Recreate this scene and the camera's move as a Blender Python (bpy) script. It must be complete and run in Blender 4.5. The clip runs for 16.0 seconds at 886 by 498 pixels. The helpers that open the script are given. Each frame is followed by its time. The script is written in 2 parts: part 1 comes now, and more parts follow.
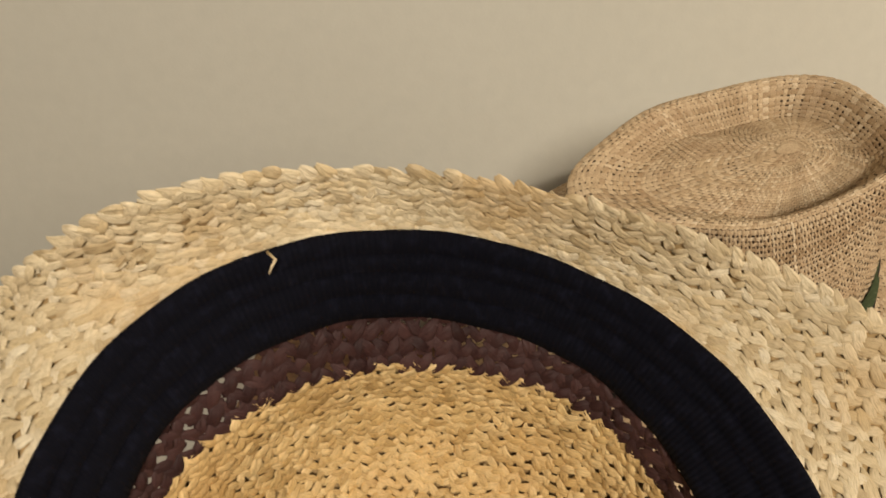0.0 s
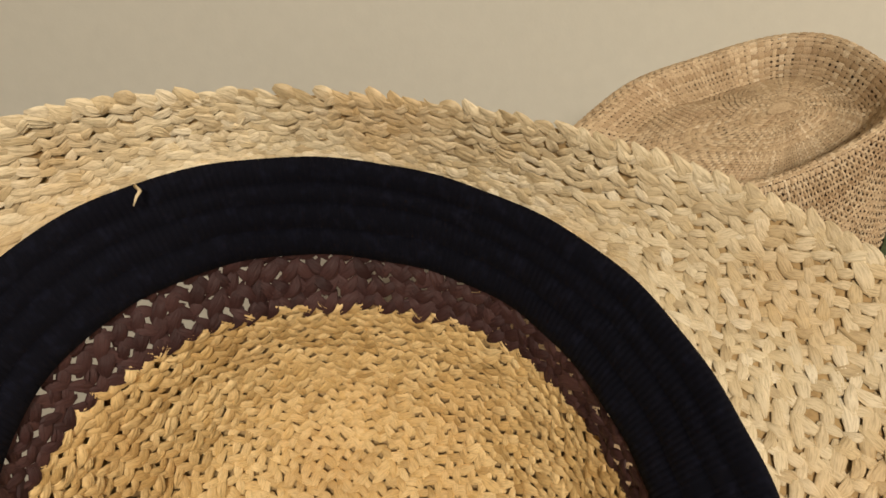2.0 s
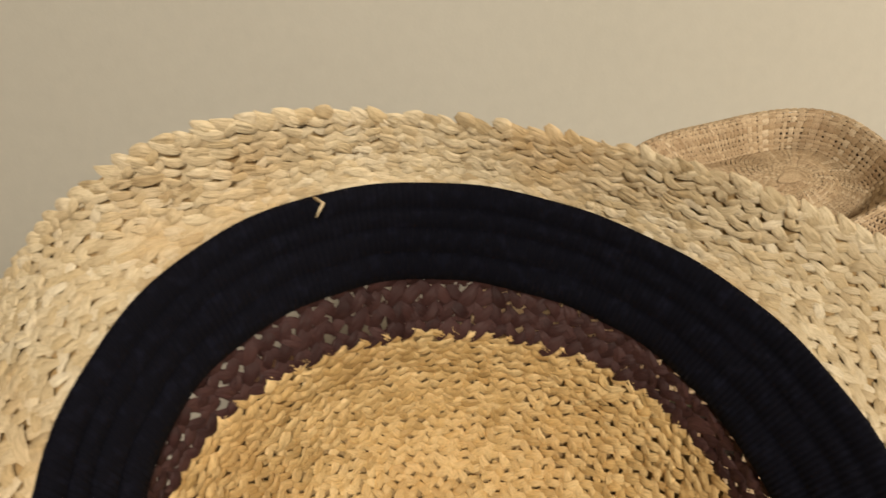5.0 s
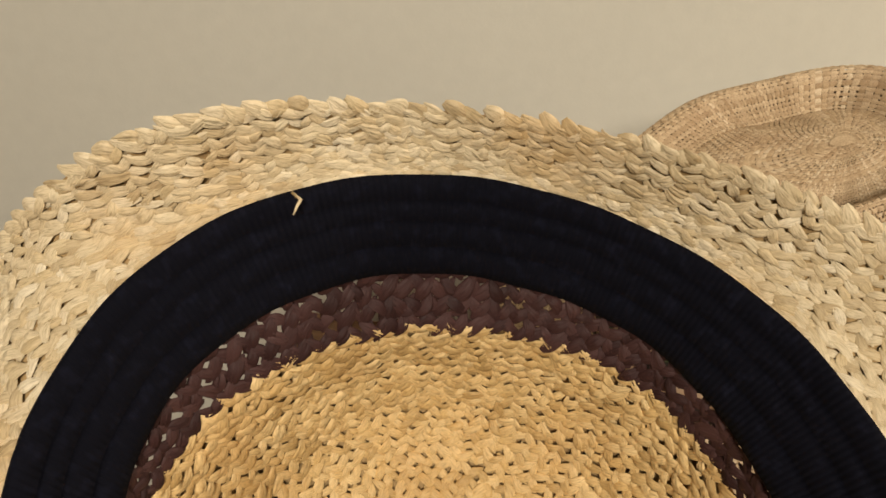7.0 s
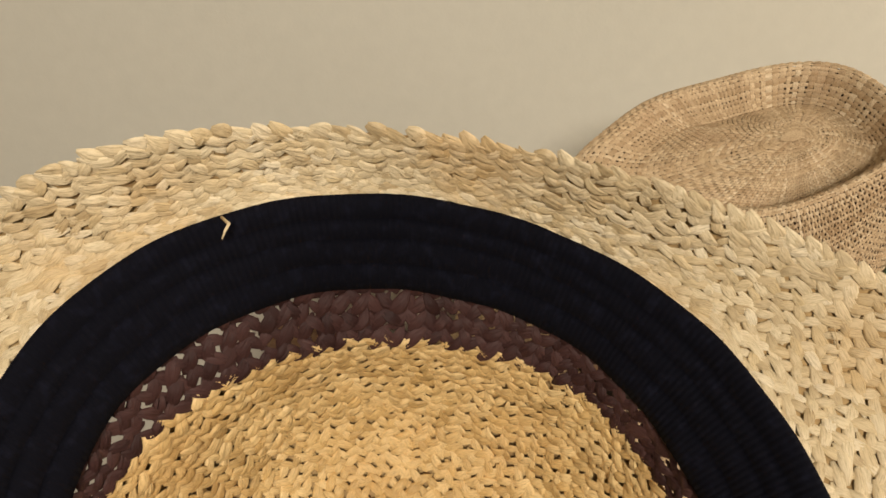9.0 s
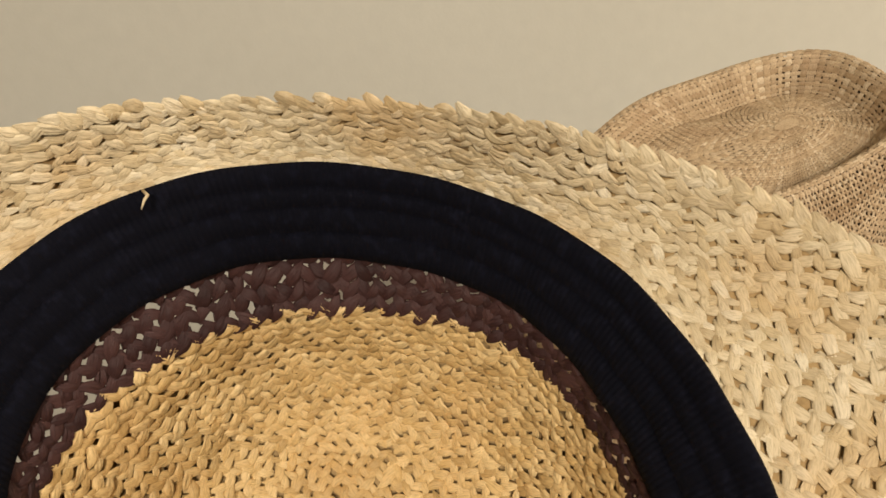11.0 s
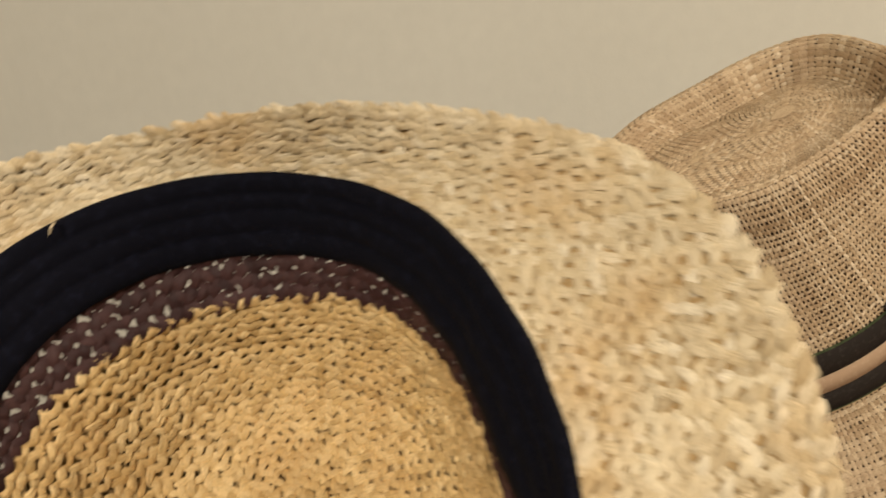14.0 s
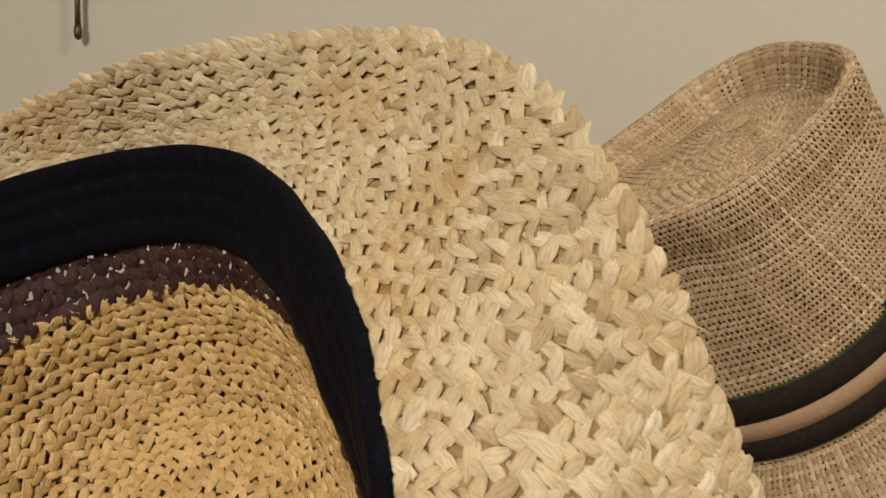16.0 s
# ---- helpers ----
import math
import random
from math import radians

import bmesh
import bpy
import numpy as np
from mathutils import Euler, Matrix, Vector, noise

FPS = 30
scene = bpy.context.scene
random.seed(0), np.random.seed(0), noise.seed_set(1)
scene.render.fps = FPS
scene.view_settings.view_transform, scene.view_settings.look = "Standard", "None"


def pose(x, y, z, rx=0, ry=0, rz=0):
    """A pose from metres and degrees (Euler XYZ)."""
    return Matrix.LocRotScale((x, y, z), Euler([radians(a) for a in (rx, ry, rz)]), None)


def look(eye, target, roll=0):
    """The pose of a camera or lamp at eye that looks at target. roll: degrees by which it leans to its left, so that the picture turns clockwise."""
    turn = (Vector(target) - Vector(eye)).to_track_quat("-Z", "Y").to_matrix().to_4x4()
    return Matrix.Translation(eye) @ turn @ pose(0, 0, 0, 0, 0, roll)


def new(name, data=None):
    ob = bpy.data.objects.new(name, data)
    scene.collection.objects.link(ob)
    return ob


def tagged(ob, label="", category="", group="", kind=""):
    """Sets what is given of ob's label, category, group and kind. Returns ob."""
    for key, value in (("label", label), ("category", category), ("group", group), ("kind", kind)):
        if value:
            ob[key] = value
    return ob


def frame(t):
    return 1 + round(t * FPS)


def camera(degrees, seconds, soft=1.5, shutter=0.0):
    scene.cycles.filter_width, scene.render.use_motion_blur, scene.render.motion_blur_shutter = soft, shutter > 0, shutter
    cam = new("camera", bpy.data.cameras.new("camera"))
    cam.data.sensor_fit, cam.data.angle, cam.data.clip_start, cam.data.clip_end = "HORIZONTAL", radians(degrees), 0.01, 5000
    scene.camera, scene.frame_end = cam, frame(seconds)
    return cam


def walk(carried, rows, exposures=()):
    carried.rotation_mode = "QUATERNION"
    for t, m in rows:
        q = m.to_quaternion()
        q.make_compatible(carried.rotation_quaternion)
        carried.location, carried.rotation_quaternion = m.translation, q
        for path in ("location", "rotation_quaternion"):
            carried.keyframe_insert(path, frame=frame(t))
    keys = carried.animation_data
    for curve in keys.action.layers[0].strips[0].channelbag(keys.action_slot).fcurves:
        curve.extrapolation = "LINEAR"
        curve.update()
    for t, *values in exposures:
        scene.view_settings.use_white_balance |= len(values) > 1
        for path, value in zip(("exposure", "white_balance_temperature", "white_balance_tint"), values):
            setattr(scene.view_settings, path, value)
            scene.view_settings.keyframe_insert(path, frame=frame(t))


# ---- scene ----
cam = camera(63.0, 16.0, soft=1.6, shutter=0.5)
ROWS = [
    (0, -0.0085, -0.0012, 1.3337, 66.65, -9.16, -2.32),
    (0.5, 0.0001, -0.0018, 1.3277, 67.25, -9.14, -3.42),
    (1, 0.0138, -0.0070, 1.3373, 65.62, -9.20, -5.86),
    (1.5, 0.0230, -0.0047, 1.3318, 64.70, -6.10, -3.30),
    (2, 0.0214, -0.0029, 1.3181, 67.69, -4.38, -1.71),
    (2.5, 0.0262, -0.0056, 1.3275, 66.98, -4.17, -3.17),
    (3, 0.0348, -0.0046, 1.3253, 68.88, -6.41, -1.15),
    (3.5, 0.0417, -0.0056, 1.3207, 71.09, -5.62, -0.78),
    (4, 0.0425, -0.0084, 1.3116, 73.06, -3.38, -0.85),
    (4.5, 0.0252, -0.0069, 1.3122, 71.86, -6.09, 0.27),
    (5, -0.0167, -0.0053, 1.3130, 70.93, -10.06, -2.98),
    (5.2, -0.0215, -0.0036, 1.3141, 70.60, -9.82, -4.77),
    (7.3, -0.0056, 0.0052, 1.3208, 66.18, -8.84, 0.95),
    (7.5, -0.0099, 0.0057, 1.3223, 65.75, -10.16, -0.04),
    (8, -0.0130, 0.0091, 1.3250, 63.97, -12.46, -0.42),
    (8.5, -0.0116, 0.0114, 1.3224, 65.08, -11.79, -1.43),
    (9, 0.0018, 0.0016, 1.3243, 67.33, -7.70, -1.90),
    (9.2, -0.0025, 0.0042, 1.3231, 66.78, -10.18, -2.01),
    (11.3, 0.0266, -0.0094, 1.3145, 70.03, -2.81, -0.77),
    (11.5, 0.0235, -0.0095, 1.3250, 67.66, -4.85, -0.07),
    (12, 0.0402, -0.0191, 1.3139, 72.22, 0.97, 0.30),
    (12.5, 0.0439, -0.0245, 1.3022, 74.34, 4.42, -0.18),
    (13, 0.0018, -0.0137, 1.3224, 69.18, -5.04, -2.66),
    (13.5, 0.0179, -0.0226, 1.3096, 70.22, -4.19, 1.34),
    (14, 0.0817, -0.0385, 1.2930, 77.07, 8.79, 4.20),
    (14.5, 0.1088, -0.0419, 1.2728, 81.11, 14.35, 5.93),
    (15, 0.1109, -0.0446, 1.2675, 82.33, 14.63, 5.84),
    (15.5, 0.1030, -0.0226, 1.2553, 84.26, 16.56, 2.91),
    (16, 0.1098, -0.0244, 1.2484, 85.68, 16.55, 4.82),
]
EXPOSURES = [(0.0, 0.02), (4.5, 0.05), (8.0, 0.10), (13.5, 0.12), (14.0, 0.02), (14.5, -0.14), (15.0, -0.21), (15.5, -0.25), (16.0, -0.25)]
walk(cam, [(t, pose(*row)) for t, *row in ROWS], EXPOSURES)

# ---- fitted forms of the two hats ----
HAT_A_POSE = (0.0162, 0.0707, 1.2276, 35.3835, -16.3276, 17.1749)
A_, B_, N_ = 0.0672, 0.0870, 1.963
OVAL_3, OVAL_4 = (0.0025, 0.0030), (-0.0016, -0.0008)
SADDLE = (-0.0035, 0.0033, 0.0046, -0.0001)
BAND_DEPTH, BROWN_DEPTH = 0.0181, 0.0262
BAND_INSET = (0.0099, -0.0028, 0.0016, 0.0038, 0.0023, 0.0006, -0.0023)
BROWN_INSET = (0.0128, -0.0012, 0.0027, 0.0003, 0.0027, 0.0009, -0.0029)
BRIM_WIDTH = (0.0450, -0.0110, -0.0333, -0.0010, -0.0109, -0.0047, 0.0149, 0.0096, -0.0042)
BRIM_DROP, BRIM_CURL = (-0.0235, 0.0263, 0.0129, -0.0272, 0.0473, 0.0594, -0.0190, -0.0221, -0.0106), 2.00
HAT_B_POSE, HAT_B_SIZE = (0.2876, 0.5497, 1.0799, -22.4343, 27.6964, -166.8886), 1.354
TOP_LENGTH, TOP_WIDTH, SIDE, TOP_SLOPE = 0.0884, 0.0472, 0.1308, -0.0230

# ---- world and light ----
world = bpy.data.worlds.new("room_air")
scene.world = world
world.use_nodes = True
world.node_tree.nodes["Background"].inputs[0].default_value = (1.0, 0.90, 0.76, 1)
world.node_tree.nodes["Background"].inputs[1].default_value = 0.05


def area_lamp(name, eye, target, size, power, colour):
    data = bpy.data.lights.new(name, "AREA")
    data.shape, data.size, data.energy, data.color = "DISK", size, power, colour
    ob = new(name, data)
    ob.matrix_world = look(eye, target)
    return ob


area_lamp("ceiling_lamp", (-0.05, -1.75, 2.10), (0.05, 0.15, 1.2), 0.45, 38.5, (1.0, 0.915, 0.785))
area_lamp("side_lamp", (1.20, -0.08, 1.78), (0.35, 0.45, 1.35), 0.26, 8.0, (1.0, 0.88, 0.72))


# ---- materials ----
def material(name, rough=0.7, spec=0.3):
    mat = bpy.data.materials.new(name)
    mat.use_nodes = True
    nt = mat.node_tree
    bsdf = nt.nodes["Principled BSDF"]
    bsdf.inputs["Roughness"].default_value = rough
    bsdf.inputs["Specular IOR Level"].default_value = spec
    return mat, nt, bsdf


def ramp(nt, fac, stops):
    node = nt.nodes.new("ShaderNodeValToRGB")
    els = node.color_ramp.elements
    while len(els) < len(stops):
        els.new(0.5)
    for el, (p, c) in zip(els, stops):
        el.position, el.color = p, (*c, 1)
    nt.links.new(fac, node.inputs[0])
    return node.outputs[0]


def noise_fac(nt, scale, detail=4.0, coords="Object", stretch=(1, 1, 1)):
    tc = nt.nodes.new("ShaderNodeTexCoord")
    mp = nt.nodes.new("ShaderNodeMapping")
    mp.inputs["Scale"].default_value = stretch
    nz = nt.nodes.new("ShaderNodeTexNoise")
    nz.inputs["Scale"].default_value, nz.inputs["Detail"].default_value = scale, detail
    nt.links.new(tc.outputs[coords], mp.inputs[0])
    nt.links.new(mp.outputs[0], nz.inputs[0])
    return nz.outputs["Fac"]


def mixed(nt, fac, a, b, blend="MIX"):
    node = nt.nodes.new("ShaderNodeMix")
    node.data_type, node.blend_type = "RGBA", blend
    for sock, v in ((node.inputs[0], fac), (node.inputs[6], a), (node.inputs[7], b)):
        if isinstance(v, (int, float)):
            sock.default_value = v
        elif isinstance(v, tuple):
            sock.default_value = (*v, 1)
        else:
            nt.links.new(v, sock)
    return node.outputs[2]


def bumped(nt, bsdf, fac, strength, distance):
    node = nt.nodes.new("ShaderNodeBump")
    node.inputs["Strength"].default_value, node.inputs["Distance"].default_value = strength, distance
    nt.links.new(fac, node.inputs["Height"])
    nt.links.new(node.outputs[0], bsdf.inputs["Normal"])


def straw(name, tones, patch, amount, rough=0.5, lines=5.0, sheen=0.3, grain=700):
    """Plant fibre: each strand its own tone, fine lines along it, and darker patches of dye over many strands."""
    mat, nt, bsdf = material(name, rough, sheen)
    geo = nt.nodes.new("ShaderNodeNewGeometry")
    base = ramp(nt, geo.outputs["Random Per Island"], [(i / (len(tones) - 1), c) for i, c in enumerate(tones)])
    stain = ramp(nt, noise_fac(nt, 38, 3), [(0.50, (0, 0, 0)), (0.68, (1, 1, 1))])
    node = nt.nodes.new("ShaderNodeMath")
    node.operation = "MULTIPLY"
    node.inputs[1].default_value = amount
    nt.links.new(stain, node.inputs[0])
    base = mixed(nt, node.outputs[0], base, patch)
    fibre = noise_fac(nt, lines, 3, "UV") if lines else noise_fac(nt, grain, 3)
    base = mixed(nt, 0.55, base, ramp(nt, fibre, [(0.30, (0.45, 0.40, 0.33)), (0.55, (1, 1, 1))]), "MULTIPLY")
    base = mixed(nt, 0.30, base, ramp(nt, noise_fac(nt, 130, 3), [(0.3, (0.6, 0.55, 0.48)), (0.6, (1, 1, 1))]), "MULTIPLY")
    nt.links.new(base, bsdf.inputs["Base Color"])
    bumped(nt, bsdf, fibre, 0.5, 0.0005)
    return mat


STRAW = straw("raffia", [(0.48, 0.36, 0.20), (0.66, 0.53, 0.335), (0.72, 0.60, 0.40), (0.61, 0.47, 0.27), (0.78, 0.67, 0.48)],
              (0.56, 0.35, 0.14), 0.5)
TAN = straw("tan_raffia", [(0.52, 0.34, 0.135), (0.72, 0.50, 0.225), (0.80, 0.58, 0.285), (0.66, 0.44, 0.18)], (0.55, 0.33, 0.12), 0.5)
BROWN = straw("dyed_raffia", [(0.032, 0.013, 0.012), (0.050, 0.021, 0.019), (0.070, 0.032, 0.029), (0.040, 0.017, 0.016)], (0.035, 0.016, 0.013), 0.3, 0.55, 5.0, 0.18)
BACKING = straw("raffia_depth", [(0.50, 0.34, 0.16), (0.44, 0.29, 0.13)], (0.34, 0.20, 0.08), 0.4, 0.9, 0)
PAPER = straw("woven_paper", [(0.38, 0.26, 0.145), (0.51, 0.37, 0.22), (0.62, 0.47, 0.30), (0.44, 0.31, 0.18), (0.71, 0.57, 0.39)],
              (0.38, 0.24, 0.13), 0.35, 0.6, 0, 0.3, 1500)
# near-black brown that stands in for the shade in the weave's holes
HOLE_SHADE = straw("weave_hole_shade", [(0.10, 0.062, 0.035), (0.10, 0.062, 0.035)], (0.10, 0.06, 0.03), 0.4, 0.9, 0)


def fabric(name, colour, light, scale, rough=0.85, rib=0.6):
    """Ribbed ribbon cloth."""
    mat, nt, bsdf = material(name, rough, 0.12)
    uv = nt.nodes.new("ShaderNodeUVMap")
    wave = nt.nodes.new("ShaderNodeTexWave")
    wave.wave_type, wave.bands_direction = "BANDS", "X"
    wave.inputs["Scale"].default_value, wave.inputs["Distortion"].default_value = scale, 0.6
    wave.inputs["Detail"].default_value, wave.inputs["Detail Scale"].default_value = 2.0, 3.0
    nt.links.new(uv.outputs[0], wave.inputs[0])
    lint = noise_fac(nt, 420, 4)
    c = mixed(nt, ramp(nt, lint, [(0.52, (0, 0, 0)), (0.75, (1, 1, 1))]), colour, light)
    nt.links.new(c, bsdf.inputs["Base Color"])
    bumped(nt, bsdf, wave.outputs["Fac"], rib, 0.0006)
    return mat


BLACK = fabric("black_ribbon", (0.0020, 0.0021, 0.0052), (0.0055, 0.0060, 0.0130), 260, 0.9, 0.35)
BLACKISH = fabric("hat_ribbon", (0.022, 0.017, 0.014), (0.04, 0.033, 0.027), 500, 0.85, 0.2)
BEIGE = fabric("beige_stripe", (0.40, 0.27, 0.17), (0.46, 0.33, 0.22), 500, 0.85, 0.2)
GREEN = fabric("green_edge", (0.045, 0.058, 0.026), (0.075, 0.09, 0.045), 500, 0.85, 0.2)


def plaster(name, colour, dark):
    mat, nt, bsdf = material(name, 0.75, 0.25)
    c = mixed(nt, ramp(nt, noise_fac(nt, 2.2, 5), [(0.3, (0, 0, 0)), (0.75, (1, 1, 1))]), dark, colour)
    c = mixed(nt, 0.10, c, ramp(nt, noise_fac(nt, 60, 4), [(0.3, (0.6, 0.6, 0.6)), (0.7, (1, 1, 1))]), "MULTIPLY")
    nt.links.new(c, bsdf.inputs["Base Color"])
    bumped(nt, bsdf, noise_fac(nt, 260, 3), 0.12, 0.001)
    return mat


WALL = plaster("wall_paint", (0.575, 0.55, 0.475), (0.54, 0.515, 0.44))
CEILING = plaster("ceiling_paint", (0.75, 0.72, 0.66), (0.71, 0.68, 0.62))


def timber(name):
    mat, nt, bsdf = material(name, 0.45, 0.4)
    fac = noise_fac(nt, 14, 6, "Object", (1, 9, 9))
    nt.links.new(ramp(nt, fac, [(0.3, (0.13, 0.065, 0.03)), (0.7, (0.26, 0.145, 0.07))]), bsdf.inputs["Base Color"])
    bumped(nt, bsdf, fac, 0.15, 0.001)
    return mat


WOOD = timber("stained_wood")
METAL, _nt, _b = material("dark_metal", 0.4, 0.5)
_nt.links.new(ramp(_nt, noise_fac(_nt, 90, 4), [(0.3, (0.05, 0.045, 0.02)), (0.7, (0.10, 0.085, 0.04))]), _b.inputs["Base Color"])
_b.inputs["Metallic"].default_value = 0.6


# ---- mesh helpers ----
def mesh_ob(name, verts, faces, mat, parent=None, label="", smooth=True, uvs=None):
    me = bpy.data.meshes.new(name)
    me.from_pydata([tuple(map(float, v)) for v in verts], [], [tuple(map(int, f)) for f in faces])
    me.materials.append(mat)
    if smooth:
        me.polygons.foreach_set("use_smooth", [True] * len(me.polygons))
    if uvs is not None:
        layer = me.uv_layers.new(name="UVMap")
        idx = np.empty(len(me.loops), dtype=np.int64)
        me.loops.foreach_get("vertex_index", idx)
        layer.data.foreach_set("uv", np.asarray(uvs, float)[idx].ravel())
    ob = new(name, me)
    if parent is not None:
        ob.parent = parent
    if label:
        tagged(ob, label)
    return ob


def sheet_faces(rows, cols, wrap=True, offset=0):
    f = []
    for j in range(rows - 1):
        for i in range(cols if wrap else cols - 1):
            k = (i + 1) % cols
            f.append((offset + j * cols + i, offset + j * cols + k, offset + (j + 1) * cols + k, offset + (j + 1) * cols + i))
    return f


def box(name, lo, hi, mat, bevel=0.0, parent=None):
    bm = bmesh.new()
    bmesh.ops.create_cube(bm, size=1)
    for v in bm.verts:
        v.co = [lo[k] + (v.co[k] + 0.5) * (hi[k] - lo[k]) for k in range(3)]
    if bevel:
        bmesh.ops.bevel(bm, geom=bm.edges[:], offset=bevel, segments=3, affect="EDGES")
    me = bpy.data.meshes.new(name)
    bm.to_mesh(me)
    bm.free()
    me.materials.append(mat)
    ob = new(name, me)
    if parent is not None:
        ob.parent = parent
    return ob


def strands(name, base, along, across, normal, length, width, arch, mat, parent, rng, nl=7, label="", sink=0.0006):
    """Many bulged, folded strips of fibre in one mesh: each lies along one direction, arches off the surface and dives under it at its ends."""
    n = len(base)
    tau = np.linspace(-1, 1, nl)
    sig = np.array([-1.0, -0.66, -0.34, -0.02, 0.30, 0.64, 1.0])
    fold = np.array([-1.10, -0.12, -0.48, 0.05, -0.42, -0.05, -1.05])
    k = len(sig)
    fold = fold[None] * (1 + rng.normal(0, 0.28, (n, k))) + rng.normal(0, 0.10, (n, k))
    shape = (1 - 0.70 * tau**2)
    rise = (1 - tau**2) * 1.0 - 0.15
    twist = rng.normal(0, 0.25, n)
    L, W, A = (np.broadcast_to(np.asarray(v, float), n) for v in (length, width, arch))
    taper = 1 + (rng.choice([-1.0, 1.0], n) * rng.uniform(0.1, 0.45, n))[:, None] * tau[None, :]
    side = sig[None, None, :] * (shape[None, :] * taper)[:, :, None] * (W / 2)[:, None, None]
    side = side + (rng.normal(0, 0.13, n) * W)[:, None, None] * (1 - tau**2)[None, :, None]
    side = side + (twist * W)[:, None, None] * (tau**2)[None, :, None] * 0.5
    lift = (A[:, None, None] * (rise[None, :, None] + 0.62 * shape[None, :, None] * fold[:, None, :])) - sink
    co = (base[:, None, None, :] + along[:, None, None, :] * (tau[None, :, None] * (L / 2)[:, None, None])[..., None]
          + across[:, None, None, :] * side[..., None] + normal[:, None, None, :] * lift[..., None])
    verts = co.reshape(-1, 3)
    cell = np.array([(j * k + i, j * k + i + 1, (j + 1) * k + i + 1, (j + 1) * k + i) for j in range(nl - 1) for i in range(k - 1)])
    faces = (cell[None] + (np.arange(n) * nl * k)[:, None, None]).reshape(-1, 4)
    me = bpy.data.meshes.new(name)
    me.vertices.add(len(verts))
    me.vertices.foreach_set("co", verts.ravel())
    me.loops.add(faces.size)
    me.loops.foreach_set("vertex_index", faces.ravel().astype(np.int32))
    me.polygons.add(len(faces))
    me.polygons.foreach_set("loop_start", np.arange(0, faces.size, 4, dtype=np.int32))
    me.update(calc_edges=True)
    me.polygons.foreach_set("use_smooth", np.ones(len(faces), dtype=bool))
    layer = me.uv_layers.new(name="UVMap")
    shift = rng.random((n, 1, 1, 2)) * 40.0
    flat = np.stack(np.meshgrid(tau * 0.35, sig * 0.9, indexing="ij"), -1)[None] + shift
    layer.data.foreach_set("uv", flat.reshape(-1, 2)[faces.ravel()].ravel())
    me.materials.append(mat)
    ob = new(name, me)
    ob.parent = parent
    return tagged(ob, label, kind="stuff")


def unit(v):
    return v / np.maximum(np.linalg.norm(v, axis=-1, keepdims=True), 1e-9)


# ---- the room ----
TABLE_Z = 0.876
WALL_Y = 0.80
tagged(box("wall_north", (-2.2, WALL_Y, 0.0), (2.2, WALL_Y + 0.12, 2.5), WALL), "warm grey painted plaster wall behind the hats", "wall", kind="structure")
tagged(box("wall_south", (-2.2, -2.42, 0.0), (2.2, -2.3, 2.5), WALL), "warm grey painted plaster wall", "wall", kind="structure")
tagged(box("wall_west", (-2.32, -2.42, 0.0), (-2.2, WALL_Y + 0.12, 2.5), WALL), "warm grey painted plaster wall", "wall", kind="structure")
tagged(box("wall_east", (2.2, -2.42, 0.0), (2.32, WALL_Y + 0.12, 2.5), WALL), "warm grey painted plaster wall", "wall", kind="structure")
tagged(box("ceiling", (-2.32, -2.42, 2.5), (2.32, WALL_Y + 0.12, 2.6), CEILING), "off-white painted ceiling", "ceiling", kind="structure")
tagged(box("floor", (-2.32, -2.42, -0.1), (2.32, WALL_Y + 0.12, 0.0), WOOD), "stained timber floor", "floor", kind="structure")

tagged(box("tabletop", (-0.12, -0.42, TABLE_Z - 0.03), (1.1, WALL_Y - 0.004, TABLE_Z), WOOD, 0.004), "stained timber top under the hats", "table top", kind="structure")

tagged(box("plinth", (-0.105, 0.02, TABLE_Z), (0.06, 0.17, 1.0585), WOOD, 0.003), "stained timber block under the raffia hat", "plinth", kind="structure")

# ---- the raffia hat ----
HAT_A = pose(*HAT_A_POSE)


def oval(phi, inset):
    c, s = np.cos(phi), np.sin(phi)
    a, b = A_ - inset, B_ - inset
    r = (np.abs(c / a) ** N_ + np.abs(s / b) ** N_) ** (-1 / N_)
    return r + (OVAL_3[0] * np.cos(3 * phi) + OVAL_3[1] * np.sin(3 * phi) + OVAL_4[0] * np.cos(4 * phi) + OVAL_4[1] * np.sin(4 * phi)) * np.clip(r / 0.08, 0, 1)


def saddle(phi):
    return SADDLE[0] * np.cos(2 * phi) + SADDLE[1] * np.sin(2 * phi) + SADDLE[2] * np.cos(3 * phi) + SADDLE[3] * np.sin(3 * phi)


def round_waves(terms, phi):
    total = terms[0] + 0.0 * phi
    for k in range(1, (len(terms) + 1) // 2):
        total = total + terms[2 * k - 1] * np.cos(k * phi) + terms[2 * k] * np.sin(k * phi)
    return total


TIP_W = BROWN_DEPTH + 0.052
WALL_W = np.array([0.0, BAND_DEPTH, BROWN_DEPTH, BROWN_DEPTH + 0.018, BROWN_DEPTH + 0.033, BROWN_DEPTH + 0.043, BROWN_DEPTH + 0.048, BROWN_DEPTH + 0.051, TIP_W])
WALL_I = np.array([0.0005, BAND_INSET[0] - 0.0008, BROWN_INSET[0], BROWN_INSET[0] + 0.004, BROWN_INSET[0] + 0.011, BROWN_INSET[0] + 0.021, BROWN_INSET[0] + 0.032, BROWN_INSET[0] + 0.043, A_ - 0.003])
WALL_S = np.concatenate([[0], np.cumsum(np.hypot(np.diff(WALL_W), np.diff(WALL_I)))])


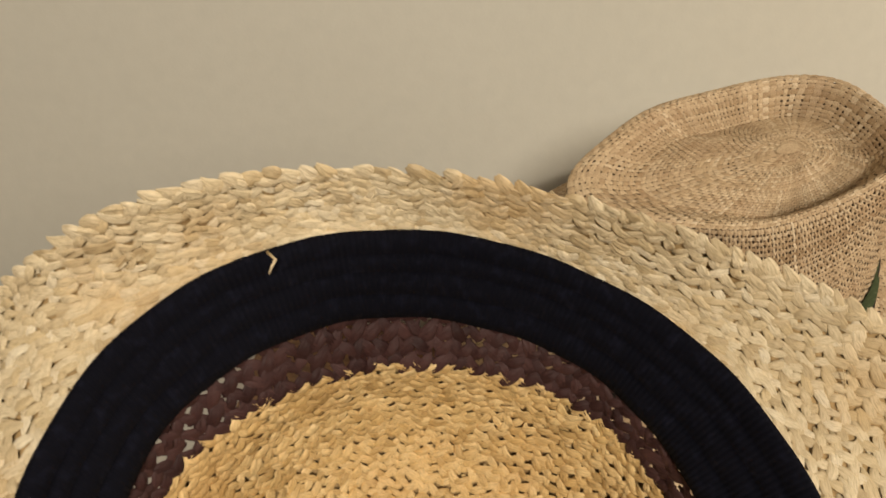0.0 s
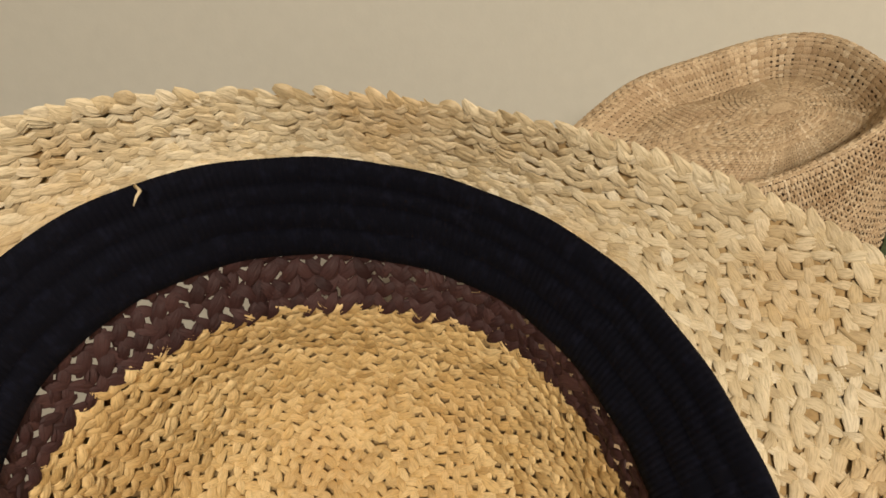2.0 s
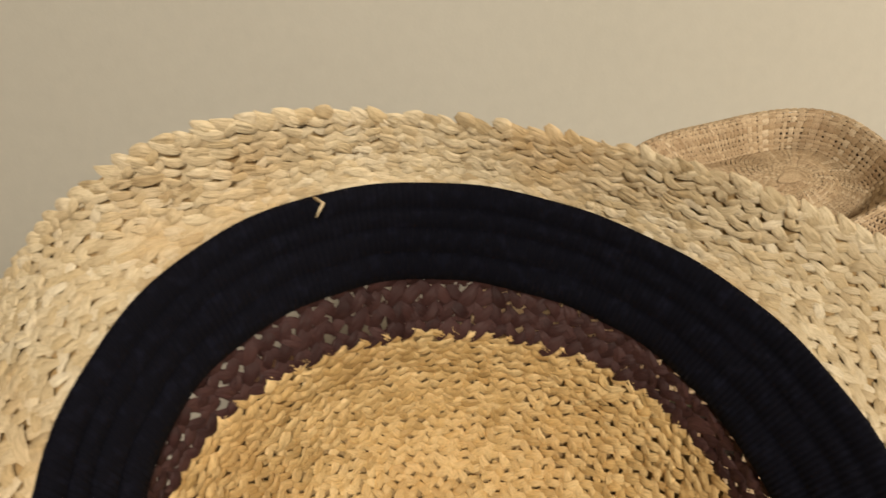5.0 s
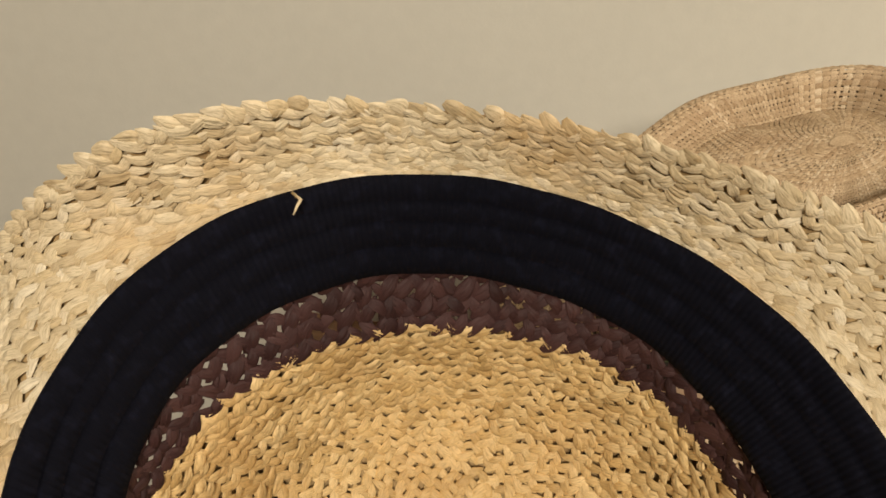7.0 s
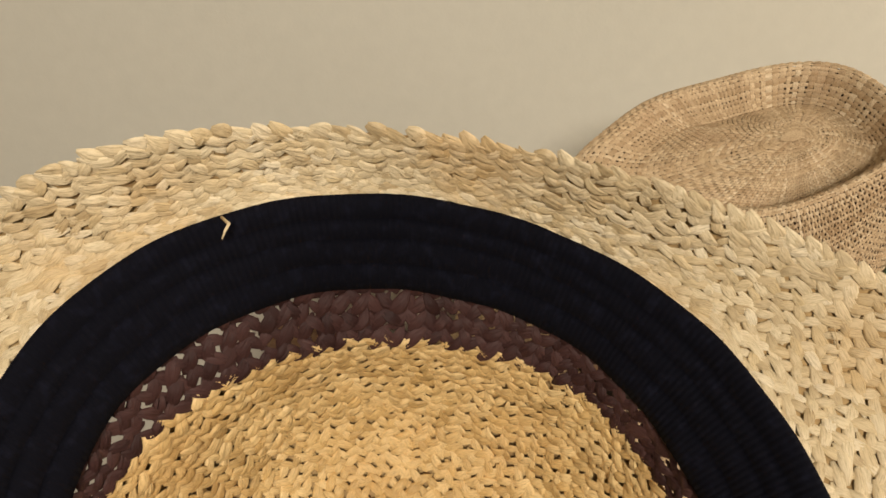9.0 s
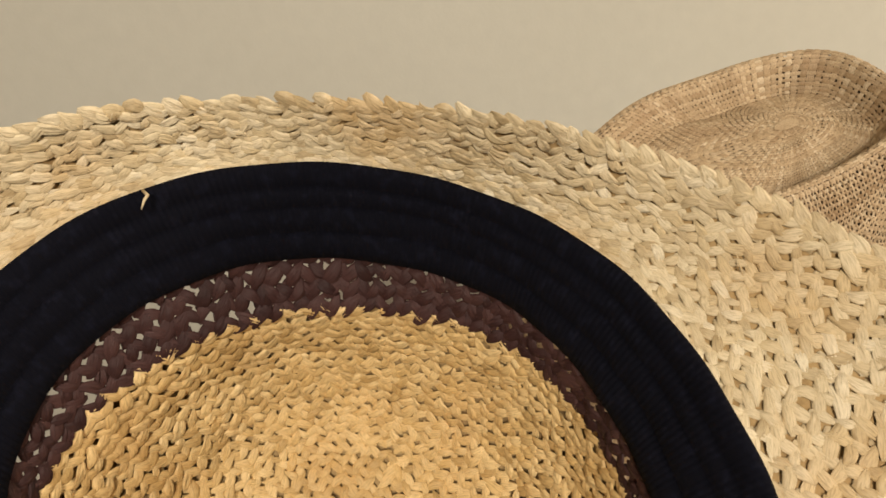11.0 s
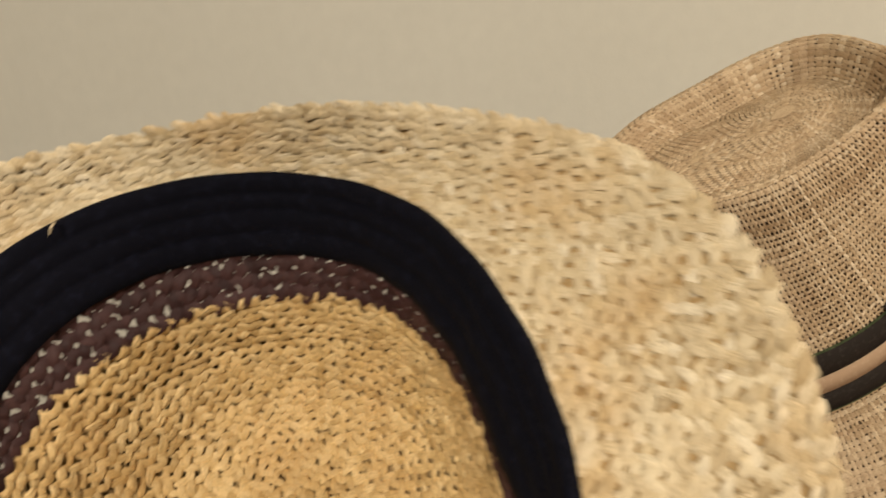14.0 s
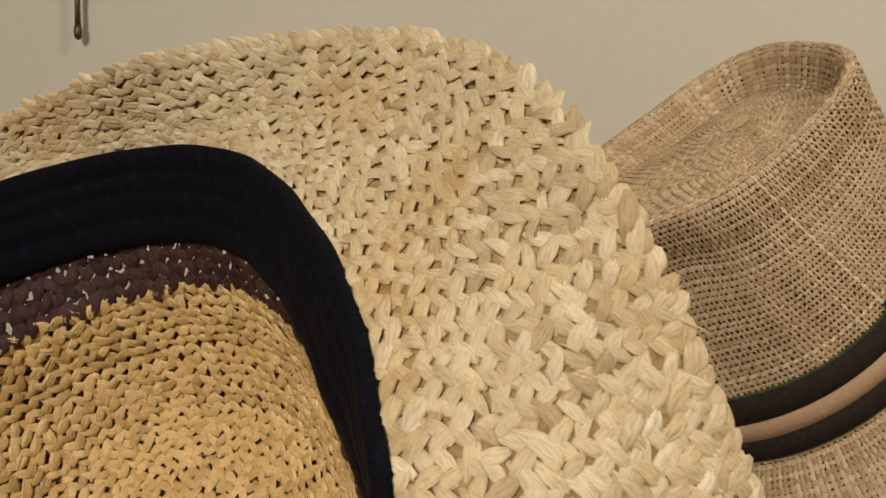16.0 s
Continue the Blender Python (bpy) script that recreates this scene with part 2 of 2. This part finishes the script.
def crown_point(phi, s):
    """Inner face of the crown; s runs from the opening down the side and in over the tip."""
    w = -np.interp(s, WALL_S, WALL_W)
    inset = np.interp(s, WALL_S, WALL_I)
    near = np.interp(s, [WALL_S[0], WALL_S[1], WALL_S[2]], [0, 1, 0])
    deep = np.interp(s, [WALL_S[1], WALL_S[2], WALL_S[5]], [0, 1, 0])
    inset = inset + near * (round_waves(BAND_INSET, phi) - BAND_INSET[0]) + deep * (round_waves(BROWN_INSET, phi) - BROWN_INSET[0])
    r = oval(phi, inset)
    tip = np.clip((s - WALL_S[4]) / (WALL_S[-1] - WALL_S[4]), 0, 1)
    x, y = r * np.cos(phi), r * np.sin(phi)
    ridge = 0.012 * tip * np.exp(-((x / 0.022) ** 2)) * np.clip(1.1 - np.abs(y) / 0.075, 0, 1)
    return np.stack([x, y, w + saddle(phi) * np.clip(1 + w / 0.06, 0, 1) + ridge], -1)


def brim_point(phi, s):
    """Under face of the brim; s runs from 0 at the opening to 1 at the edge."""
    r = oval(phi, -round_waves(BRIM_WIDTH, phi) * s)
    z = saddle(phi) + round_waves(BRIM_DROP, phi) * np.abs(s) ** BRIM_CURL
    return np.stack([r * np.cos(phi), r * np.sin(phi), z], -1)


def frames_on(fn, phi, s, eps):
    p = fn(phi, s)
    t = unit(fn(phi + 1e-3, s) - fn(phi - 1e-3, s))
    b = unit(fn(phi, s + eps) - fn(phi, s - eps))
    n = unit(np.cross(b, t))
    return p, t, b, n


def even_phis(fn, s, pitch, shift):
    ring = np.linspace(0, 2 * np.pi, 361)
    p = fn(ring, np.full(361, s))
    run = np.concatenate([[0], np.cumsum(np.linalg.norm(np.diff(p, axis=0), axis=1))])
    n = max(6, int(round(run[-1] / pitch)))
    return np.interp((np.arange(n) + shift) % n * run[-1] / n, run, ring)


def crochet(name, fn, rows, eps, mat, parent, seed, pitch, label, flip, fat=1.0):
    """Rows of crochet: each stitch is two fat strips that lean against one another, as tall as the row is wide at that place."""
    rng = np.random.default_rng(seed)
    P, S = [], []
    for j, s in enumerate(rows):
        ph = even_phis(fn, s, pitch, 0.5 * (j % 2) + rng.normal(0, 0.06))
        P.append(ph)
        S.append(np.full(len(ph), s))
    P, S = np.concatenate(P), np.concatenate(S)
    P = P + rng.normal(0, 0.0025, len(P))
    p, t, b, n = frames_on(fn, P, S, eps)
    n = n * flip
    m = len(P)
    step = rows[1] - rows[0]
    high = np.linalg.norm(fn(P, S + step / 2) - fn(P, S - step / 2), axis=1)
    size = np.sqrt(np.clip(high, 0.0016, 0.0048) * pitch)
    base, along, across, norm, ln, wd, ar = [], [], [], [], [], [], []
    for lean, du, dv, l, w, a in ((0.72, -0.25, 0.05, 1.50, 0.60, 0.30), (-0.66, 0.25, -0.05, 1.42, 0.56, 0.26)):
        ang = lean + rng.normal(0, 0.16, m)
        d = unit(b * (np.cos(ang) * high)[:, None] + t * (np.sin(ang) * pitch)[:, None])
        grow = 1 + rng.normal(0, 0.10, m)
        base.append(p + t * (du * pitch + rng.normal(0, 0.00018, m))[:, None] + b * (dv * high + rng.normal(0, 0.00018, m))[:, None]
                    + n * rng.normal(0.0, 0.00018, m)[:, None])
        along.append(d)
        across.append(np.cross(n, d))
        norm.append(n)
        ln.append(l * np.hypot(np.cos(ang) * high, np.sin(ang) * pitch) * grow * 1.12)
        wd.append(w * size * grow * fat)
        ar.append(a * size * (1 + rng.normal(0, 0.25, m)))
    cat = np.concatenate
    return strands(name, cat(base), cat(along), cat(across), cat(norm), cat(ln), cat(wd), cat(ar), mat, parent, rng, label=label, sink=0.0003)


def sheet(name, fn, ss, cols, mat, parent, lower, label=""):
    phi = np.linspace(0, 2 * np.pi, cols, endpoint=False)
    v = []
    for s in ss:
        p, t, b, n = frames_on(fn, phi, np.full(cols, s), 1e-3)
        v.append(p + n * lower)
    return mesh_ob(name, np.concatenate(v), sheet_faces(len(ss), cols), mat, parent, label)


def tube(name, pts, radius, mat, parent=None, label="", closed=False, sides=8):
    pts = [Vector(p) for p in pts]
    n = len(pts)
    radii = radius if hasattr(radius, "__len__") else [radius] * n
    verts, up = [], None
    for i, p in enumerate(pts):
        d = (pts[(i + 1) % n if closed else min(i + 1, n - 1)] - pts[(i - 1) % n if closed else max(i - 1, 0)]).normalized()
        if up is None:
            up = d.orthogonal().normalized()
        up = (up - d * up.dot(d)).normalized()
        sd = d.cross(up)
        verts += [p + radii[i] * (math.cos(a) * up + math.sin(a) * sd) for a in np.linspace(0, 2 * math.pi, sides, endpoint=False)]
    faces = sheet_faces(n, sides)
    if closed:
        faces += [((n - 1) * sides + i, (n - 1) * sides + (i + 1) % sides, (i + 1) % sides, i) for i in range(sides)]
    else:
        faces += [tuple(range(sides))[::-1], tuple(range((n - 1) * sides, n * sides))]
    return mesh_ob(name, verts, faces, mat, parent, label)


hat = tagged(new("straw_hat"), "upturned crocheted raffia sun hat with a black cloth sweatband", "hat")
hat.matrix_world = HAT_A
FLIP_B = 1.0 if frames_on(brim_point, np.array([0.3]), np.array([0.4]), 1e-3)[3][0][2] > 0 else -1.0
_p, _t, _b, _n = frames_on(crown_point, np.array([1.5]), np.array([0.04]), 1e-4)
FLIP_C = 1.0 if (_n[0] @ -_p[0]) > 0 else -1.0
brim_rows = np.linspace(0.055, 0.955, 15)
brown_top, brown_end = WALL_S[1] - 0.001, WALL_S[2]
rows_brown = np.linspace(brown_top + 0.0004, brown_end - 0.0008, 4)
rows_tan = np.arange(brown_end + 0.0012, WALL_S[-1], 0.0030)
brim = crochet("brim", brim_point, brim_rows, 1e-2, STRAW, hat, 11, 0.0043, "pale raffia brim in rows of crochet", FLIP_B, 1.12)
rng = np.random.default_rng(17)
ph = even_phis(brim_point, 0.985, 0.0034, 0.0)
p, t, b_, n = frames_on(brim_point, ph, np.full(len(ph), 0.985), 1e-2)
lean = (0.55 + rng.normal(0, 0.12, len(ph)))[:, None]
d = unit(t * np.cos(lean) + b_ * np.sin(lean))
strands("brim_edge", p, d, np.cross(n * FLIP_B, d), n * FLIP_B, 0.0052 * (1 + rng.normal(0, 0.1, len(ph))), 0.0030, 0.0011, STRAW, hat, rng, label="twisted raffia edge of the brim")
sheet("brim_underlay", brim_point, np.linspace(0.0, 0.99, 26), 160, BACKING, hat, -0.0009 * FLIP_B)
crochet("hatband", crown_point, rows_brown, 1e-3, BROWN, hat, 12, 0.0040, "dark brown dyed raffia rows with small gaps", FLIP_C, 1.25)
crochet("crown", crown_point, rows_tan, 1e-3, TAN, hat, 13, 0.0040, "tan raffia crown in rows of crochet", FLIP_C, 1.15)
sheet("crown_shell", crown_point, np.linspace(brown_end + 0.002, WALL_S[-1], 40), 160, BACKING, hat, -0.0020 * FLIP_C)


# the sweatband: a folded ribbon, thick at its top edge, hanging into the crown
def band_point(phi, s):
    w = -BAND_DEPTH * s
    r = oval(phi, 0.0005 + (round_waves(BAND_INSET, phi) - 0.0005) * np.clip(s, 0, 1.2) ** 0.9)
    return np.stack([r * np.cos(phi), r * np.sin(phi), w + saddle(phi) + 0.0012], -1)


cols = 240
phi = np.linspace(0, 2 * np.pi, cols, endpoint=False)
prof = [(1.02, -0.0030), (1.04, -0.0012), (1.03, 0.0), (0.9, 0.0003), (0.74, 0.0003), (0.7, -0.0004), (0.66, 0.0003), (0.44, 0.0003), (0.40, -0.0004), (0.36, 0.0003),
        (0.22, 0.0003), (0.18, -0.0004), (0.14, 0.0004), (0.03, 0.0004), (-0.04, -0.0002), (-0.06, -0.0014), (-0.02, -0.0024), (0.1, -0.0028)]
bv, uv = [], []
run = np.cumsum(np.linalg.norm(np.diff(band_point(np.append(phi, 2 * np.pi), 0.3), axis=0), axis=1))
for s, off in prof:
    p, t, b, n = frames_on(band_point, phi, np.full(cols, max(s, 0.0)), 1e-2)
    n = n * (1.0 if (n[0] @ -p[0]) > 0 else -1.0)
    wob = 0.00025 * np.sin(9 * phi + 4 * s) + 0.0002 * np.sin(23 * phi)
    bv.append(p + n * (off + wob)[:, None] + np.array([0, 0, 0.022 * max(-s, 0.0)]))
    uv.append(np.stack([run, np.full(cols, s * 0.025)], 1))
mesh_ob("sweatband", np.concatenate(bv), sheet_faces(len(prof), cols), BLACK, hat, "black ribbed cloth sweatband", uvs=np.concatenate(uv))

# ---- the woven paper hat ----
HAT_B = pose(*HAT_B_POSE) @ Matrix.Scale(HAT_B_SIZE, 4)


def fedora_point(phi, s):
    """Outer face: s 0 at the middle of the top, 1 at the rim, 2 at the foot of the side, 3 at the brim's edge. Front at +x."""
    phi, s = np.broadcast_arrays(np.asarray(phi, float), np.asarray(s, float))
    c, sn = np.cos(phi), np.sin(phi)
    # top outline: a drop, pointed to the front
    point = np.clip(c, 0, 1) ** 3
    nn = 2.0 + 1.0 * np.clip(-c, 0, 1)
    rim = (np.abs(c / TOP_LENGTH) ** nn + np.abs(sn / (TOP_WIDTH * (1 - 0.25 * point))) ** nn) ** (-1 / nn)
    foot = 1 / np.sqrt((c / 0.098) ** 2 + (sn / 0.080) ** 2)
    edge = foot + 0.090
    top = np.clip(s, 0, 1)
    xs = c * rim * top - 0.036 * (1 - top)
    slope = SIDE - TOP_SLOPE * np.clip((xs + 0.03) / 0.11, 0, 1) ** 1.2 - 0.007 * np.clip((-xs - 0.03) / 0.06, 0, 1)
    bowl = -0.021 * (1 - np.clip((top - 0.70) / 0.26, 0, 1) ** 2 * (3 - 2 * np.clip((top - 0.70) / 0.26, 0, 1)))
    bowl = bowl * (0.8 + (0.45 * np.clip(1 - c, 0, 1) - 0.25) * np.clip((top - 0.30) / 0.45, 0, 1)) + 0.009 * (1 - top**2)
    lip = 0.003 * np.sqrt(np.clip(1 - ((s - 1.0) / 0.14) ** 2, 0, 1))
    r_top, z_top = rim * top, slope + bowl
    d = np.clip(s - 1, 0, 1)
    pinch = 0.0
    for at in (0.62, -0.62):
        x = np.angle(np.exp(1j * (phi - at)))
        pinch = pinch + 0.014 * np.exp(-((x / 0.33) ** 2))
    r_side = rim + (foot - rim) * d ** 0.8 - pinch * np.clip(1 - d * 1.3, 0, 1) * np.clip(d * 5, 0, 1)
    z_side = slope * (1 - d)
    e = np.clip(s - 2, 0, 1)
    r_brim = foot + (edge - foot) * e
    z_brim = 0.004 - 0.004 * (1 - e) + e ** 2 * (0.008 * np.cos(2 * phi + np.pi) - 0.004 * c) - 0.050 * e ** 1.3
    r = np.where(s <= 1, r_top, np.where(s <= 2, r_side, r_brim)) + np.where(s < 1.14, lip, 0) * 0.4
    z = np.where(s <= 1, z_top, np.where(s <= 2, z_side, z_brim)) + lip * 0.6
    return np.stack([r * c - 0.036 * (1 - top) * (s < 1), r * sn, z], -1)


def weave(name, s0, s1, rows, cols, lift, mat, parent, seed, fill_r, fill_c, label="", slant=0.0):
    """Strips over and under one another: rings one way, uprights the other."""
    rng = np.random.default_rng(seed)
    verts, faces, count = [], [], 0
    ds = (s1 - s0) / rows
    # rings
    cols2 = cols * 2
    ph = np.linspace(0, 2 * np.pi, cols2, endpoint=False)
    for j in range(rows):
        s = s0 + (j + 0.5) * ds + rng.normal(0, 0.05) * ds
        fl = fill_r * (1 + rng.normal(0, 0.15))
        wave_ = np.where(np.arange(cols2) % 2 == 0, np.where((np.arange(cols2) // 2 + j) % 2 == 0, 1.0, -1.0), 0.0)
        wig = rng.normal(0, 0.04, cols2) * ds
        p, t, b, n = frames_on(fedora_point, ph, np.full(cols2, s), 1e-3)
        n = n * OUT
        lo = fedora_point(ph, s - fl * ds / 2 + wig) + n * (lift * wave_)[:, None]
        hi = fedora_point(ph, s + fl * ds / 2 + wig) + n * (lift * wave_)[:, None]
        mid = fedora_point(ph, s + wig) + n * (lift * wave_ + lift * 0.6)[:, None]
        verts += [lo, mid, hi]
        faces.append(np.array(sheet_faces(3, cols2, True, count)))
        count += 3 * cols2
    rows2 = rows * 2 + 1
    ss = np.linspace(s0, s1, rows2)
    dphi = 2 * np.pi / cols
    for i in range(cols):
        a = i * dphi + rng.normal(0, 0.06) * dphi
        fl = fill_c * (1 + rng.normal(0, 0.15))
        wave_ = np.where(np.arange(rows2) % 2 == 1, np.where((np.arange(rows2) // 2 + i) % 2 == 0, -1.0, 1.0), 0.0)
        wig = rng.normal(0, 0.04, rows2) * dphi + slant * (ss - s0)
        p, t, b, n = frames_on(fedora_point, np.full(rows2, a), ss, 1e-3)
        n = n * OUT
        lo = fedora_point(a - fl * dphi / 2 + wig, ss) + n * (lift * wave_)[:, None]
        hi = fedora_point(a + fl * dphi / 2 + wig, ss) + n * (lift * wave_)[:, None]
        mid = fedora_point(a + wig, ss) + n * (lift * wave_ + lift * 0.6)[:, None]
        verts.append(np.stack([lo, mid, hi], 1).reshape(-1, 3))
        faces.append(np.array(sheet_faces(rows2, 3, False, count)))
        count += 3 * rows2
    ob = mesh_ob(name, np.concatenate(verts), np.concatenate(faces), mat, parent, label)
    return tagged(ob, kind="stuff")


_p, _t, _b, _n = frames_on(fedora_point, np.array([1.5]), np.array([1.5]), 1e-3)
OUT = 1.0 if (_n[0] @ _p[0]) > 0 else -1.0
fedora = tagged(new("woven_hat"), "light brown open-weave straw hat with a dark striped ribbon", "hat")
fedora.matrix_world = HAT_B
weave("crown", 1.0, 2.0, 44, 190, 0.00045, PAPER, fedora, 21, 0.62, 0.56, "open-weave side of the crown", 0.35)
weave("crown_top", 0.45, 1.0, 22, 130, 0.0004, PAPER, fedora, 22, 0.80, 0.78, "closely woven dented top of the crown")
weave("crown_tip", 0.20, 0.45, 10, 64, 0.0004, PAPER, fedora, 23, 0.85, 0.8, "swirled centre of the woven top")
weave("crown_button", 0.012, 0.20, 8, 22, 0.0003, PAPER, fedora, 24, 0.9, 0.85)
weave("brim", 2.0, 3.0, 30, 240, 0.00045, PAPER, fedora, 25, 0.8, 0.75, "woven paper brim")


def fedora_sheet(name, ss, lower, mat):
    cols = 120
    ph = np.linspace(0, 2 * np.pi, cols, endpoint=False)
    v = []
    for s in ss:
        p, t, b, n = frames_on(fedora_point, ph, np.full(cols, s), 1e-3)
        v.append(p - n * OUT * lower)
    return mesh_ob(name, np.concatenate(v), sheet_faces(len(ss), cols), mat, fedora)


fedora_sheet("crown_centre", np.linspace(0.004, 0.075, 6), -0.0010, PAPER)
# dark sheets added behind the weave, so that its gaps look shaded
fedora_sheet("crown_hole_shade", np.linspace(0.01, 2.0, 60), 0.0022, HOLE_SHADE)
fedora_sheet("brim_hole_shade", np.linspace(2.0, 2.99, 12), 0.0016, HOLE_SHADE)


def ribbon(name, s0, s1, lift, mat, label):
    cols = 200
    ph = np.linspace(0, 2 * np.pi, cols, endpoint=False)
    v, uvs = [], []
    for s, l in ((s0, 0.0), (s0 + 0.004, lift), (0.5 * (s0 + s1), lift * 1.1), (s1 - 0.004, lift), (s1, 0.0)):
        p, t, b, n = frames_on(fedora_point, ph, np.full(cols, s), 1e-3)
        v.append(p + n * OUT * (l + 0.0006))
        uvs.append(np.stack([ph * 0.09, np.full(cols, s * 0.1)], 1))
    return mesh_ob(name, np.concatenate(v), sheet_faces(5, cols), mat, fedora, label, uvs=np.concatenate(uvs))


ribbon("ribbon_edge", 1.681, 1.688, 0.0010, GREEN, "green edge of the ribbon")
ribbon("ribbon", 1.685, 1.79, 0.0018, BLACKISH, "dark brown ribbon")
ribbon("ribbon_stripe", 1.79, 1.87, 0.0018, BEIGE, "beige stripe of the ribbon")
ribbon("ribbon_foot", 1.87, 1.965, 0.0018, BLACKISH, "dark brown ribbon")
ribbon("ribbon_hem", 1.963, 1.976, 0.0012, GREEN, "green edge of the ribbon")

# a strip of the ribbon laid flat over the joint, with a loop beside it
def ribbon_patch(name, a0, a1, s0, s1, lift, mat, label, bulge=0.0, parent=None):
    na, ns = 18, 7
    v, uvs = [], []
    for i in range(na):
        for j in range(ns):
            u, w = i / (na - 1), j / (ns - 1)
            a, s = a0 + (a1 - a0) * u, s0 + (s1 - s0) * w
            p, t, b_, n = frames_on(fedora_point, np.array([a]), np.array([s]), 1e-3)
            edge = min(1.0, 6 * min(w, 1 - w) + 0.2)
            v.append((p + n * OUT * (lift * edge + bulge * math.sin(math.pi * u) * edge))[0])
            uvs.append((a * 0.09, s * 0.1))
    f = [(i * ns + j, i * ns + j + 1, (i + 1) * ns + j + 1, (i + 1) * ns + j) for i in range(na - 1) for j in range(ns - 1)]
    return mesh_ob(name, v, f, mat, parent or fedora, label, uvs=uvs)


KNOT = 1.75
bow = ribbon_patch("bow", KNOT + 0.10, KNOT + 0.80, 1.665, 1.985, 0.0030, BLACKISH, "dark ribbon bow laid flat on the band", 0.004)
ribbon_patch("bow_stripe", KNOT + 0.12, KNOT + 0.78, 1.79, 1.87, 0.0034, BEIGE, "beige stripe of the bow", 0.004, bow)
ribbon_patch("bow_edge", KNOT + 0.10, KNOT + 0.80, 1.660, 1.673, 0.0030, GREEN, "green edge of the bow", 0.004, bow)
ribbon_patch("bow_knot", KNOT - 0.05, KNOT + 0.14, 1.65, 1.99, 0.0058, BLACKISH, "dark ribbon tab across the bow")

# ---- small things ----
# the loose fibre that sticks out over the sweatband
at = math.radians(98)
p0 = brim_point(np.array([at]), np.array([0.02]))[0]
tube("loose_fibre", [p0 + np.array([0, 0, 0.002]), p0 + np.array([0.001, -0.003, 0.004]), p0 + np.array([0.0002, -0.0040, 0.004]), p0 + np.array([-0.0008, -0.0050, 0.0030])],
     [0.00032, 0.00032, 0.00026, 0.00012], STRAW, hat, "loose raffia fibre over the sweatband")
rng = np.random.default_rng(5)
for k in range(26):
    a = rng.uniform(0, 2 * math.pi)
    s = rng.uniform(0.55, 1.0)
    p, t, b_, n = frames_on(brim_point, np.array([a]), np.array([s]), 1e-2)
    d = t[0] * rng.normal(0, 0.6) + b_[0] * rng.uniform(0.2, 1.0) + n[0] * FLIP_B * rng.uniform(0.1, 0.6)
    d = d / np.linalg.norm(d)
    bend = n[0] * FLIP_B
    L = rng.uniform(0.003, 0.007)
    tube("stray_fibre", [p[0], p[0] + d * L * 0.5 + bend * 0.0012, p[0] + d * L + bend * rng.uniform(-0.001, 0.001)], [0.00016, 0.00014, 0.00007], STRAW, hat, sides=4)

# hook on the wall, its stem hanging down
hook = tagged(new("wall_hook"), "small dark metal hook with a hanging stem, fixed to the wall", "hook")
hook.location = (-0.3062, WALL_Y - 0.001, 1.543)
hook.rotation_euler = (0, 0.33, 0)
tube("stem", [(0, -0.016, 0.075), (0.0, -0.016, 0.05), (0, -0.0155, 0.03), (0, -0.015, 0.008)], [0.0045, 0.0036, 0.0030, 0.0033], METAL, hook)
tube("tip", [(0, -0.015, 0.010), (0, -0.015, 0.004), (0, -0.015, -0.002), (0, -0.015, -0.006), (0, -0.015, -0.008)], [0.0033, 0.0045, 0.0046, 0.0035, 0.0008], METAL, hook)
tube("shank", [(0, 0.0, 0.078), (0, -0.012, 0.079), (0, -0.0165, 0.072)], [0.0045, 0.0045, 0.0045], METAL, hook)
tube("plate", [(0, 0.001, 0.078), (0, -0.002, 0.078), (0, -0.004, 0.078), (0, -0.0045, 0.078)], [0.014, 0.014, 0.012, 0.004], METAL, hook, sides=24)
